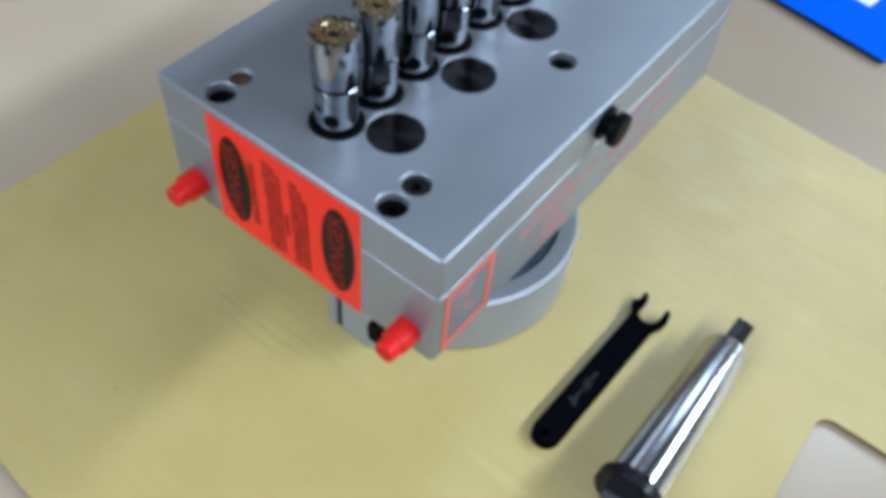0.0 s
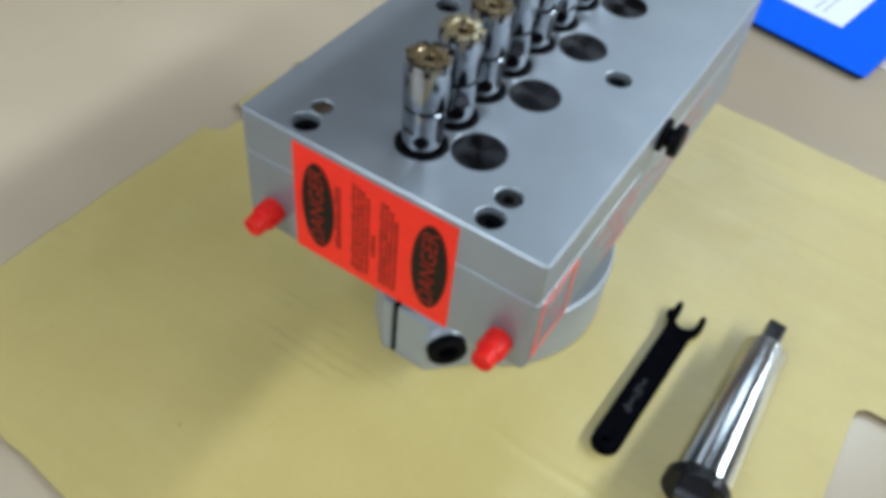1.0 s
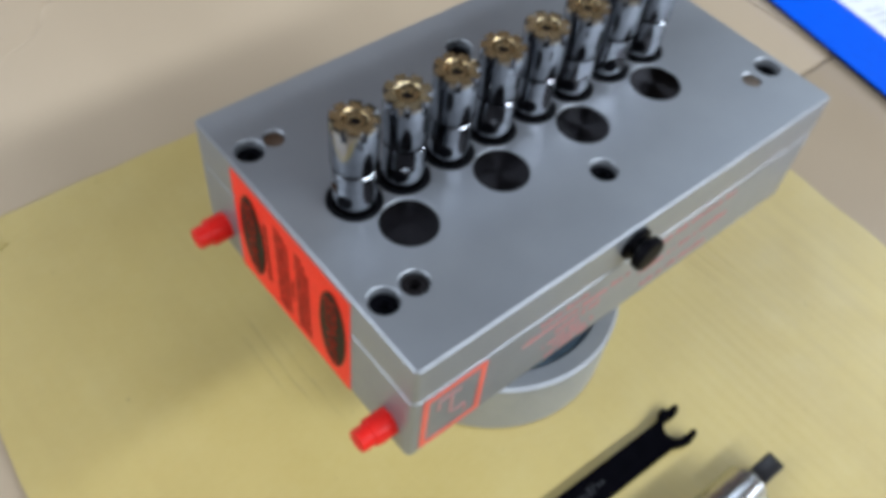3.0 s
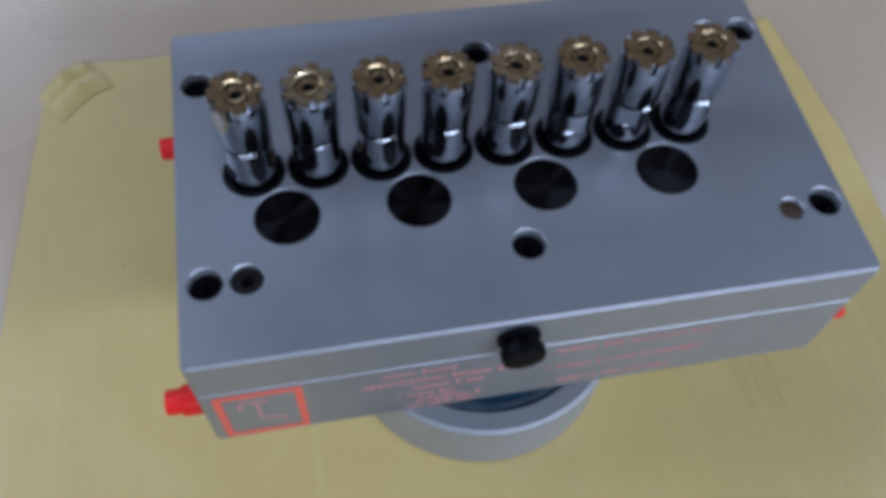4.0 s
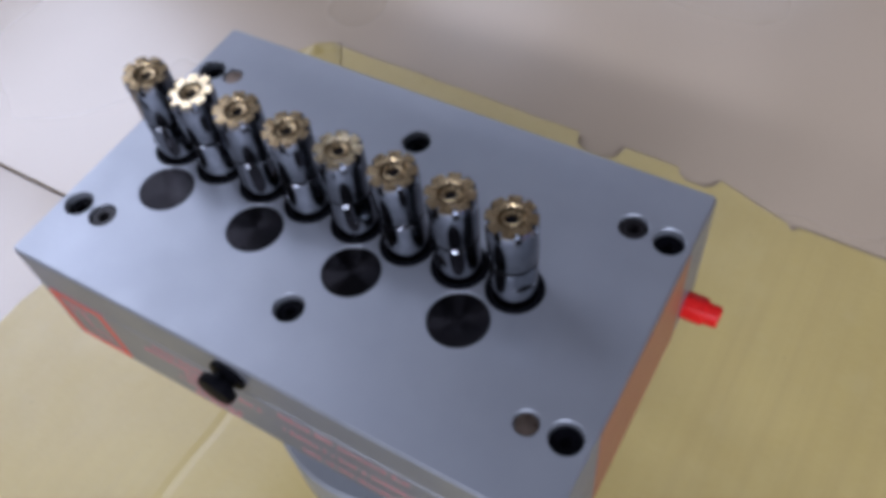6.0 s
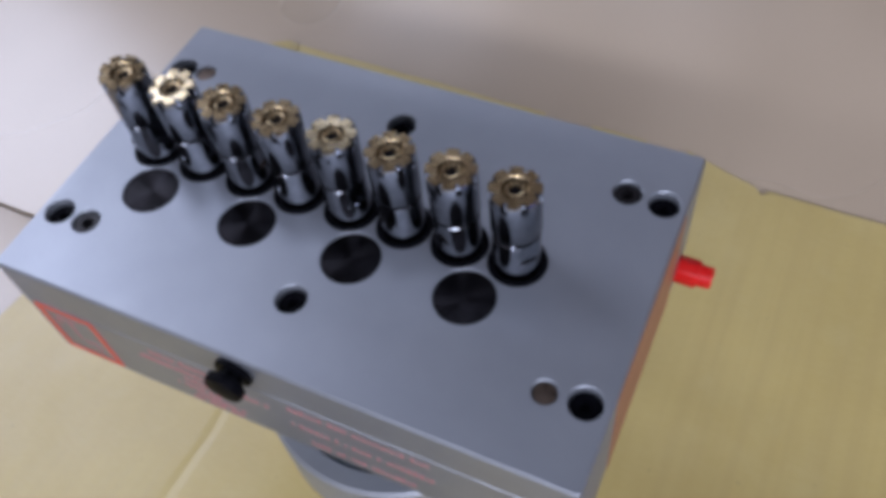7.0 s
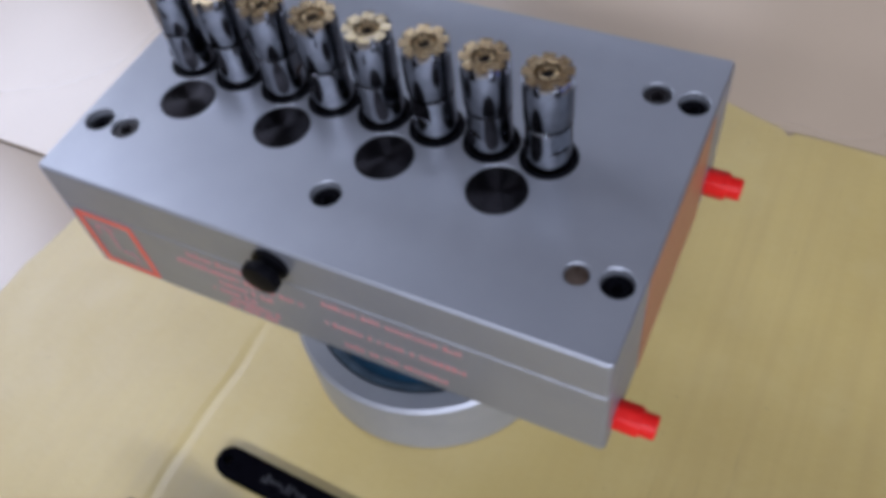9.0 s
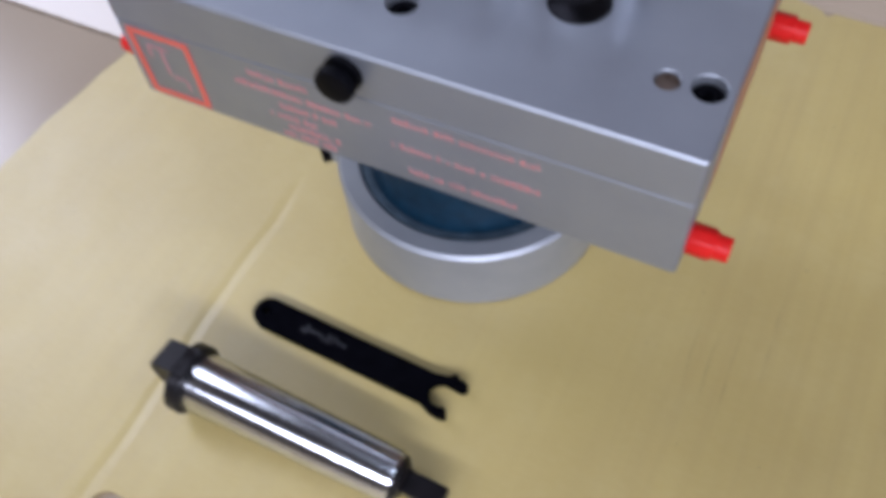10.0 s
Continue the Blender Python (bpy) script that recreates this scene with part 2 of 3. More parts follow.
# darker copy of the collar metal, for the shade under the housing
RING_SHADED = make_black("shaded_collar_ring", (0.055, 0.080, 0.105), 0.42, 0.3, 0.4)
PIN = make_black("pin_bronze", (0.16, 0.125, 0.10), 0.3, 0.9)
RED_PLASTIC = make_red_plastic()
LABEL_RED = make_print("label_red", (0.84, 0.020, 0.007), 0.42, 0.3)
LABEL_ORANGE = make_print("label_orange", (0.36, 0.150, 0.078), 0.45, 0.4)
LABEL_BLACK = make_print("label_black", (0.012, 0.009, 0.005), 0.5, 0.12)
LABEL_DARK_RED = make_print("label_dark_red", (0.25, 0.020, 0.011), 0.6, 0.15)
INK_RED = make_print("ink_red", (0.52, 0.225, 0.22), 0.5, 0.4)
INK_STRONG = make_print("ink_strong_red", (0.66, 0.11, 0.075), 0.5)
INK_GREY = make_print("ink_grey", (0.33, 0.34, 0.38), 0.6)
INK_LIGHT = make_print("engraved_grey", (0.013, 0.013, 0.016), 0.5)
CARD = make_cardboard()
CARD_CUT = make_plain("cut_cardboard_edge", (0.15, 0.10, 0.045), (0.26, 0.18, 0.08), 0.8, 220)
FLOOR = make_floor()
JOINT = make_plain("tile_joint", (0.36, 0.31, 0.25), (0.42, 0.36, 0.29), 0.8)
WALL = make_plain("wall_paint", (0.080, 0.060, 0.044), (0.098, 0.074, 0.056), 0.8)
WALL_BROWN = make_plain("brown_wall_paint", (0.15, 0.088, 0.052), (0.18, 0.108, 0.066), 0.7)
CEILING = make_plain("ceiling_paint", (0.070, 0.058, 0.050), (0.085, 0.070, 0.060), 0.8)
FRAME_PAINT = make_plain("frame_paint", (0.55, 0.55, 0.54), (0.62, 0.62, 0.60), 0.5)
BLUE = make_print("blue_plastic", (0.002, 0.085, 0.68), 0.5, 0.15)
PAPER = make_print("white_paper", (0.72, 0.74, 0.76), 0.7)

# ---- mesh helpers ----


def finish(bm, angle=35):
    bmesh.ops.remove_doubles(bm, verts=bm.verts, dist=1e-6)
    bmesh.ops.recalc_face_normals(bm, faces=bm.faces)
    for f in bm.faces:
        f.smooth = True
    for e in bm.edges:
        if len(e.link_faces) == 2 and e.calc_face_angle(0) > radians(angle):
            e.smooth = False


def part(name, bm, material, parent=None, label="", at=None):
    """Links a bmesh as one mesh object, under a thing or a part."""
    finish(bm)
    me = bpy.data.meshes.new(name)
    bm.to_mesh(me)
    bm.free()
    me.materials.append(material)
    ob = new(name, me)
    if parent is not None:
        ob.parent = parent
    if at is not None:
        ob.location = at
    return tagged(ob, label) if label else ob


def thing(name, label, category, at=(0, 0, 0), group="", kind=""):
    ob = new(name)
    ob.location = at
    ob.empty_display_size = 0.02
    return tagged(ob, label, category, group, kind)


def box(bm, lo, hi, bevel=0.0, segments=2):
    made = bmesh.ops.create_cube(bm, size=1.0)["verts"]
    for v in made:
        v.co = Vector([lo[i] + (v.co[i] + 0.5) * (hi[i] - lo[i]) for i in range(3)])
    if bevel:
        edges = list({e for v in made for e in v.link_edges})
        bmesh.ops.bevel(bm, geom=edges, offset=bevel, segments=segments, affect="EDGES", profile=0.6)
    return bm


def lathe(bm, rows, n=48, m=None, shape=None):
    """Rings of (radius, z), joined in order; a radius of 0 closes an end. shape(angle, index) scales a ring's radius."""
    rings = []
    for k, (r, z) in enumerate(rows):
        if r <= 0:
            rings.append([bm.verts.new((0, 0, z))])
        else:
            ring = []
            for i in range(n):
                a = 2 * math.pi * i / n
                q = r * (shape(a, k) if shape else 1)
                ring.append(bm.verts.new((q * math.cos(a), q * math.sin(a), z)))
            rings.append(ring)
    for a, b in zip(rings, rings[1:]):
        for i in range(n):
            j = (i + 1) % n
            if len(a) == 1 and len(b) == 1:
                continue
            if len(a) == 1:
                bm.faces.new((a[0], b[i], b[j]))
            elif len(b) == 1:
                bm.faces.new((a[i], a[j], b[0]))
            else:
                bm.faces.new((a[i], a[j], b[j], b[i]))
    if m is not None:
        bmesh.ops.transform(bm, matrix=m, verts=[v for r in rings for v in r])
    return bm


def loop_of(bm, points, z):
    vs = [bm.verts.new((x, y, z)) for x, y in points]
    return vs, [bm.edges.new((vs[i], vs[(i + 1) % len(vs)])) for i in range(len(vs))]


def wall_between(bm, a, b):
    for i in range(len(a)):
        j = (i + 1) % len(a)
        bm.faces.new((a[i], a[j], b[j], b[i]))


def circle(x, y, r, n=40):
    return [(x + r * math.cos(2 * math.pi * i / n), y + r * math.sin(2 * math.pi * i / n)) for i in range(n)]


def rounded(x0, y0, x1, y1, r, n=6):
    out = []
    for cx, cy, a0 in ((x1 - r, y1 - r, 0), (x0 + r, y1 - r, 90), (x0 + r, y0 + r, 180), (x1 - r, y0 + r, 270)):
        for i in range(n + 1):
            a = radians(a0 + 90 * i / n)
            out.append((cx + r * math.cos(a), cy + r * math.sin(a)))
    return out


def prism(bm, points, z0, z1, holes=()):
    """A flat plate of that outline, with holes right through it."""
    top, e_top = loop_of(bm, points, z1)
    low, e_low = loop_of(bm, points, z0)
    wall_between(bm, top, low)
    et, el = list(e_top), list(e_low)
    for h in holes:
        a, ea = loop_of(bm, h, z1)
        b, eb = loop_of(bm, h, z0)
        wall_between(bm, a, b)
        et += ea
        el += eb
    bmesh.ops.triangle_fill(bm, use_beauty=True, edges=et)
    bmesh.ops.triangle_fill(bm, use_beauty=True, edges=el)
    return bm


# ---- room ----


def slab_wall(name, lo, hi, opening=None, axis=0, paint=None):
    """A wall box; opening (a0, a1, z0, z1) goes right through it along the given axis."""
    bm = bmesh.new()
    if opening is None:
        box(bm, lo, hi)
    else:
        a0, a1, z0, z1 = opening
        i = 1 - axis
        for (p, q, r, s) in ((lo[i], a0, lo[2], hi[2]), (a1, hi[i], lo[2], hi[2]), (a0, a1, lo[2], z0), (a0, a1, z1, hi[2])):
            l, h = list(lo), list(hi)
            l[i], h[i], l[2], h[2] = p, q, r, s
            box(bm, l, h)
    ob = part(name, bm, paint or WALL)
    return tagged(ob, "plain dark room wall added out of view", "wall", kind="structure")


# unseen room, added to hold the lamps and give dark, warm reflections
slab_wall("wall_south", (-2.5, -2.7, 0), (5.0, -2.5, 6.2), (-2.15, 4.65, 2.0, 2.36), axis=1)
slab_wall("wall_north_west", (-2.5, 3.2, 0), (-1.25, 3.4, 6.2), (-2.4, -1.4, 2.6, 3.25), axis=1, paint=WALL_BROWN)
slab_wall("wall_north", (-1.25, 3.2, 0), (5.0, 3.4, 6.2), (-1.05, 0.15, 0.95, 2.25), axis=1, paint=WALL_BROWN)
slab_wall("wall_west", (-2.7, -2.7, 0), (-2.5, 3.4, 6.2), (0.0, 1.5, 1.0, 3.8), axis=0)
slab_wall("wall_east", (5.0, -2.7, 0), (5.2, 3.4, 6.2), (-0.7, 1.4, 3.55, 5.45), axis=0)
tagged(part("ceiling", box(bmesh.new(), (-2.7, -2.7, 6.2), (5.2, 3.4, 6.35)), CEILING), "warm brown ceiling added out of view", "ceiling", kind="structure")


def window(name, axis, at, a0, a1, z0, z1):
    """A painted frame with a middle bar round an opening."""
    w = thing(name, "painted window frame added in the unseen room wall", "window", kind="structure")

    def bar(p, q, r, s, label):
        if axis == 1:
            bm = box(bmesh.new(), (p, at - 0.12, r), (q, at - 0.06, s), 0.004)
        else:
            bm = box(bmesh.new(), (at - 0.12, p, r), (at - 0.06, q, s), 0.004)
        part(label, bm, FRAME_PAINT, w)
    bar(a0, a1, z0, z0 + 0.04, "sill")
    bar(a0, a1, z1 - 0.04, z1, "head")
    bar(a0, a0 + 0.04, z0 + 0.04, z1 - 0.04, "jamb")
    bar(a1 - 0.04, a1, z0 + 0.04, z1 - 0.04, "jamb")


# unseen frames, added round the openings that hold the area lamps
window("window_1", 1, -2.5, -2.15, 4.65, 2.0, 2.36)
window("window_2", 0, -2.5, 0.0, 1.5, 1.0, 3.8)
window("window_3", 1, 3.39, -1.05, 0.15, 0.95, 2.25)
window("window_5", 1, 3.39, -2.4, -1.4, 2.6, 3.25)
# frame round the added east fill lamp
window("fill_opening_frame", 0, 5.19, -0.7, 1.4, 3.55, 5.45)

floor = tagged(part("floor", box(bmesh.new(), (-2.7, -2.7, -0.12), (5.2, 3.4, -0.004)), JOINT), "worn glossy beige floor tiles with dark joints", "floor", kind="structure")
TILE = 0.9
tile_mesh = None
for i in range(-3, 7):
    for j in range(-4, 4):
        x0, y0 = -0.42 + i * TILE, 0.092 + j * TILE
        if x0 + TILE < -2.7 or x0 > 5.2 or y0 + TILE < -2.7 or y0 > 3.4:
            continue
        if tile_mesh is None:
            t = part("tile", box(bmesh.new(), (0.0011, 0.0011, -0.0045), (TILE - 0.0011, TILE - 0.0011, 0.0), 0.0008), FLOOR, floor)
            tile_mesh = t.data
        else:
            t = new("tile", tile_mesh)
            t.parent = floor
        t.location = (x0, y0, 0)

# ---- cardboard ----
Z_CARD = 0.0035


def build_cardboard():
    rng = random.Random(4)
    corners = [(-0.137, -0.26), (0.335, -0.26), (0.341, -0.10), (0.348, 0.02), (0.355, 0.16), (0.346, 0.262),
               (0.289, 0.2618), (0.256, 0.2630), (0.247, 0.2632), (0.2435, 0.2592), (0.239, 0.2640), (0.222, 0.2690), (0.197, 0.2775), (0.1945, 0.2715), (0.190, 0.2685), (0.178, 0.2690), (0.1735, 0.2725), (0.171, 0.2770), (0.137, 0.2780),
               (0.1345, 0.268), (0.129, 0.2655), (0.114, 0.2660), (0.1085, 0.270), (0.106, 0.2785),
               (0.06, 0.2795), (0.016, 0.2808), (-0.04, 0.2815), (-0.078, 0.2825), (-0.097, 0.270), (-0.104, 0.252),
               (-0.1085, 0.205), (-0.113, 0.153), (-0.1175, 0.09), (-0.128, 0.02)]
    outline = []
    for (ax, ay), (bx, by) in zip(corners, corners[1:] + corners[:1]):
        steps = max(1, int(math.hypot(bx - ax, by - ay) / 0.012))
        for k in range(steps):
            f = k / steps
            j = 0.0007 if 0 < k else 0.0
            outline.append((ax + (bx - ax) * f + rng.uniform(-j, j), ay + (by - ay) * f + rng.uniform(-j, j)))
    hand_hole = rounded(0.030, -0.185, 0.1525, -0.1325, 0.008)
    bm = bmesh.new()
    prism(bm, outline, 0.0004, Z_CARD, [hand_hole])
    ob = part("cardboard_sheet", bm, CARD)
    ob.data.materials.append(CARD_CUT)
    for f in ob.data.polygons:
        if abs(f.normal.z) < 0.5:
            f.material_index = 1
    tagged(ob, "flattened yellow-brown corrugated cardboard sheet with torn edges lying on the floor", "cardboard")
    # torn strips of liner that curl up along the corner
    for inset, lift in ((0.0, 0.0040), (0.008, 0.0024)):
        bm = bmesh.new()
        rows = []
        for k in range(15):
            f = k / 14
            x, y = -0.1040 + inset * 0.75 + 0.028 * f, 0.254 - inset + 0.0235 * math.sin(f * 1.57)
            up = lift * math.sin(f * math.pi) * (1 + 0.2 * math.sin(f * 17))
            rows.append([bm.verts.new((x + 0.005, y - 0.009, Z_CARD + 0.0006)), bm.verts.new((x + 0.001, y - 0.003, Z_CARD + 0.0012 + up * 0.7)),
                         bm.verts.new((x - 0.001, y + 0.001, Z_CARD + 0.0012 + up)), bm.verts.new((x - 0.003, y + 0.005, Z_CARD + 0.0008 + up * 0.6))])
        for p, q in zip(rows, rows[1:]):
            for i in (0, 1, 2):
                bm.faces.new((p[i], p[i + 1], q[i + 1], q[i]))
        bmesh.ops.solidify(bm, geom=list(bm.faces), thickness=0.0005)
        part("torn_liner", bm, CARD, ob)
    return ob


build_cardboard()

# ---- drill head ----
L, W, H, HB, SEAM = 0.220, 0.134, 0.160, 0.1005, 0.1395
head = thing("drill_head", "grey aluminium eight-spindle drill head standing upside down on cardboard", "drill head", (0, 0, 0))
DISC_X = (0.0350, 0.0778, 0.1204, 0.1630)
SPINDLE_X = [0.0258 + 0.02115 * i for i in range(8)]
SPINDLE_Y, DISC_Y = 0.0680, 0.0487
BORES = [(0.0083, 0.0277), (0.2118, 0.0277), (0.0086, 0.1085), (0.2120, 0.1080), (0.1095, 0.0266), (0.1095, 0.1105)]
SCREWS = [(0.0208, 0.0276), (0.1988, 0.1088)]
PINS = [(0.0192, 0.1092), (0.1993, 0.0265)]


def build_plate():
    bm = bmesh.new()
    c = 0.0008
    rim, edges = loop_of(bm, rounded(c, c, L - c, W - c, 0.0012, 3), H)
    side, _ = loop_of(bm, rounded(0, 0, L, W, 0.0022, 3), H - c)
    low, _ = loop_of(bm, rounded(0, 0, L, W, 0.0022, 3), SEAM + 0.0004)
    under, e_under = loop_of(bm, rounded(0.0004, 0.0004, L - 0.0004, W - 0.0004, 0.0018, 3), SEAM)
    for a, b in ((rim, side), (side, low), (low, under)):
        wall_between(bm, a, b)
    bmesh.ops.triangle_fill(bm, use_beauty=True, edges=e_under)
    fill = list(edges)
    holes = [(x, SPINDLE_Y, 0.0103, 0.005) for x in SPINDLE_X] + [(x, DISC_Y, 0.0107, 0.004) for x in DISC_X]
    holes += [(x, y, 0.0055, 0.0185) for x, y in BORES] + [(x, y, 0.0052, 0.006) for x, y in SCREWS] + [(x, y, 0.0041, 0.003) for x, y in PINS]
    for x, y, r, depth in holes:
        ch = 0.0002 if r > 0.009 else 0.0004
        a, ea = loop_of(bm, circle(x, y, r + ch), H)
        b, _ = loop_of(bm, circle(x, y, r), H - ch)
        d, ed = loop_of(bm, circle(x, y, r), H - depth)
        wall_between(bm, a, b)
        wall_between(bm, b, d)
        bm.faces.new(d)
        fill += ea
    bmesh.ops.triangle_fill(bm, use_beauty=True, edges=fill)
    return part("top_plate", bm, ALU, head, "satin aluminium plate with bored holes")


plate = build_plate()
bm = bmesh.new()
body_rows = []
for inset, z in ((0.0011, HB), (0.0, HB + 0.0011), (0.0, SEAM - 0.0007), (0.0007, SEAM - 0.0001)):
    body_rows.append(loop_of(bm, rounded(inset, inset, L - inset, W - inset, 0.0022, 3), z))
for (a, _), (b, _) in zip(body_rows, body_rows[1:]):
    wall_between(bm, a, b)
bmesh.ops.triangle_fill(bm, use_beauty=True, edges=body_rows[0][1])
bmesh.ops.triangle_fill(bm, use_beauty=True, edges=body_rows[-1][1])
part("gear_housing", bm, ALU, head)


def hexagon(r, turn=0.0):
    return [(r * math.cos(turn + math.pi * i / 3), r * math.sin(turn + math.pi * i / 3)) for i in range(6)]


def screw_mesh(r, height, socket, deep):
    """A round head with a six-sided socket sunk in it, its top at z = 0."""
    bm = bmesh.new()
    ring, e = loop_of(bm, circle(0, 0, r - 0.0005, 32), 0)
    side, _ = loop_of(bm, circle(0, 0, r, 32), -0.0005)
    low, el = loop_of(bm, circle(0, 0, r, 32), -height)
    wall_between(bm, ring, side)
    wall_between(bm, side, low)
    bm.faces.new(low)
    h, eh = loop_of(bm, hexagon(socket), 0)
    hb, _ = loop_of(bm, hexagon(socket), -deep)
    wall_between(bm, h, hb)
    bm.faces.new(hb)
    bmesh.ops.triangle_fill(bm, use_beauty=True, edges=e + eh)
    return bm


for x, y in BORES:
    part("socket_screw", screw_mesh(0.0053, 0.004, 0.0024, 0.002), BLACK_STEEL_SHADE, head, at=(x, y, H - 0.0030))
for x, y in SCREWS:
    part("set_screw", screw_mesh(0.0049, 0.004, 0.0026, 0.003), HARDENED, head, "dark steel set screw", at=(x, y, H - 0.0014))
for x, y in PINS:
    bm = lathe(bmesh.new(), [(0, -0.0026), (0.0039, -0.0026), (0.0039, -0.0004), (0.0036, 0), (0, 0)], 32)
    part("dowel_pin", bm, PIN, head, "dull bronze dowel pin", at=(x, y, H - 0.0009))
for x in DISC_X:
    bm = lathe(bmesh.new(), [(0, -0.0025), (0.0106, -0.0025), (0.0106, -0.0003), (0.0103, 0), (0.0075, -0.00012), (0.0040, -0.0002), (0, -0.0003)], 48)
    part("cover_disc", bm, TURNED, head, "dark turned steel disc", at=(x, DISC_Y, H - 0.0002))


# face tilts that steer window reflections onto or off each nut
NUT_TILT = ((2.5, 9.0), (5.9, -3.7), (2.7, 4.1), (0.8, 1.0), (-2.2, 1.1), (1.0, 0.6), (-0.8, 1.2), (0.9, 0.8))


def build_spindle(k, x):
    """A polished shaft in a black seal, with a notched collet nut on top."""
    rng = random.Random(70 + k)
    turn = rng.uniform(0, math.pi)

    def flats(a, i):
        if i in (5, 6, 7, 8):
            q = 1.0
            for s in (0.0, math.pi):
                ca = math.cos(a - turn - s)
                if ca > 0.2:
                    q = min(q, 0.885 / ca)
            return q
        return 1.0
    bm = lathe(bmesh.new(), [(0, -0.004), (0.0079, -0.004), (0.0079, 0.0052), (0.0079, 0.0074), (0.0079, 0.0088), (0.0079, 0.0089), (0.0079, 0.0130),
                             (0.0079, 0.0160), (0.0079, 0.0179), (0.0078, 0.0180), (0.0062, 0.0181), (0.0062, 0.0196), (0, 0.0196)], 64, shape=flats)
    shaft = part("spindle", bm, CHROME, head, "polished steel spindle shaft", at=(x, SPINDLE_Y, H))
    # black seal round the shaft
    bm = lathe(bmesh.new(), [(0.0080, -0.0035), (0.0080, -0.0006), (0.0085, 0.0004), (0.0090, 0.0007), (0.0099, 0.0003), (0.0102, -0.0008), (0.0102, -0.0035)], 48)
    part("seal", bm, RUBBER, shaft, "black shaft seal")
    # cross hole: a proud black disc stands for the shade inside it
    a = math.pi + 0.62 + rng.uniform(-0.3, 0.3)
    bm = lathe(bmesh.new(), [(0.0029, -0.003), (0.0029, 0.0000), (0.0026, 0.0003), (0, 0.0003)], 24,
               Matrix.Rotation(a, 4, "Z") @ Matrix.Translation((0.00792, 0, 0.0062)) @ Matrix.Rotation(math.pi / 2, 4, "Y"))
    part("cross_hole_shade", bm, BLACK_STEEL_SHADE, shaft)
    # nut with eight notches
    phase = rng.uniform(0, math.pi / 4)

    def notches(b, i):
        f = ((b + phase) / (math.pi / 4)) % 1.0
        return 0.79 if (i in (5, 6, 7) and f < 0.27) else 1.0
    rows = [(0.0064, 0.0194), (0.0080, 0.0195), (0.0083, 0.0204), (0.0083, 0.0347), (0.0083, 0.0349), (0.0083, 0.0351), (0.0083, 0.0384), (0.00825, 0.0385)]
    bm = lathe(bmesh.new(), rows, 96, shape=notches)
    part("collet_nut", bm, CHROME, shaft, "polished round collet nut with notches")

    def face_notch(b, i):
        f = ((b + phase) / (math.pi / 4)) % 1.0
        return 0.79 if (i == 0 and f < 0.27) else 1.0
    ax, ay = NUT_TILT[k]
    tilt_about = Matrix.Translation((0, 0, 0.0386)) @ Matrix.Rotation(radians(ax), 4, "X") @ Matrix.Rotation(radians(ay), 4, "Y") @ Matrix.Translation((0, 0, -0.0386))
    bm = lathe(bmesh.new(), [(0.0082, 0.0385), (0.0046, 0.0386), (0.0043, 0.0383), (0.0042, 0.0352), (0.0030, 0.0350)], 96, tilt_about, shape=face_notch)
    part("nut_face", bm, FACE_GLINT if k in (1, 4) else REFLECT_GOLD, shaft, "oily steel nut face painted paler for a glint" if k in (1, 4) else "oily steel nut face tinted golden brown like a reflection")
    bm = lathe(bmesh.new(), [(0.0034, 0.0348), (0.0034, 0.0374), (0.0031, 0.0379), (0.0023, 0.0378), (0.0020, 0.0373), (0.0020, 0.0346)], 40)
    part("collet", bm, REFLECT_GOLD, shaft, "steel collet with a centre bore")
    # black plug put in for the shade down the collet bore
    part("bore_shade", lathe(bmesh.new(), [(0, 0.0344), (0.00195, 0.0344), (0.00195, 0.0368), (0, 0.0368)], 24), BLACK_STEEL_SHADE, shaft)


for k, x in enumerate(SPINDLE_X):
    build_spindle(k, x)


def build_plug(y, z, side):
    """A red rubber cap on a grease nipple, stepped to a thinner tip."""
    x = 0.0 if side < 0 else L
    m = Matrix.Rotation(side * math.pi / 2, 4, "Y")
    bm = lathe(bmesh.new(), [(0, -0.0005), (0.0052, -0.0005), (0.0054, 0.0002), (0.0054, 0.0078), (0.0052, 0.0085), (0.0046, 0.0088), (0.0045, 0.0092), (0.0044, 0.0134),
                             (0.0041, 0.0140), (0.0026, 0.0141), (0.0024, 0.0132), (0, 0.0131)], 24, m,
               shape=lambda a, i: 1.0 + (0.07 * math.cos(a * 8) if 2 <= i <= 3 else 0.0))
    part("red_plug", bm, RED_PLASTIC, head, "red plastic port plug", at=(x, y, z))


for side, drop in ((-1, 0.0), (1, 0.0045)):
    build_plug(0.1198, 0.1135 - drop, side)
    build_plug(0.0115, 0.1125 - drop, side)


def knob_mesh():
    return lathe(bmesh.new(), [(0, 0), (0.0068, 0), (0.0070, 0.0004), (0.0070, 0.0016), (0.0067, 0.0019), (0.0044, 0.0021), (0.0042, 0.0042), (0.0066, 0.0045),
                               (0.0071, 0.0049), (0.0071, 0.0074), (0.0066, 0.0083), (0.0042, 0.0087), (0, 0.0088)], 48, Matrix.Rotation(math.pi / 2, 4, "X"),
                 shape=lambda a, i: 1.0 - (0.03 * (math.cos(a * 12) > 0.4) if 8 <= i <= 9 else 0.0))


part("knob", knob_mesh(), RUBBER, head, "black spool-shaped plug knob", at=(0.1010, 0.0, 0.1503))

# collar, lug and neck below the housing
CX, CY, CR, CT = 0.1122, 0.0690, 0.0640, 0.0425
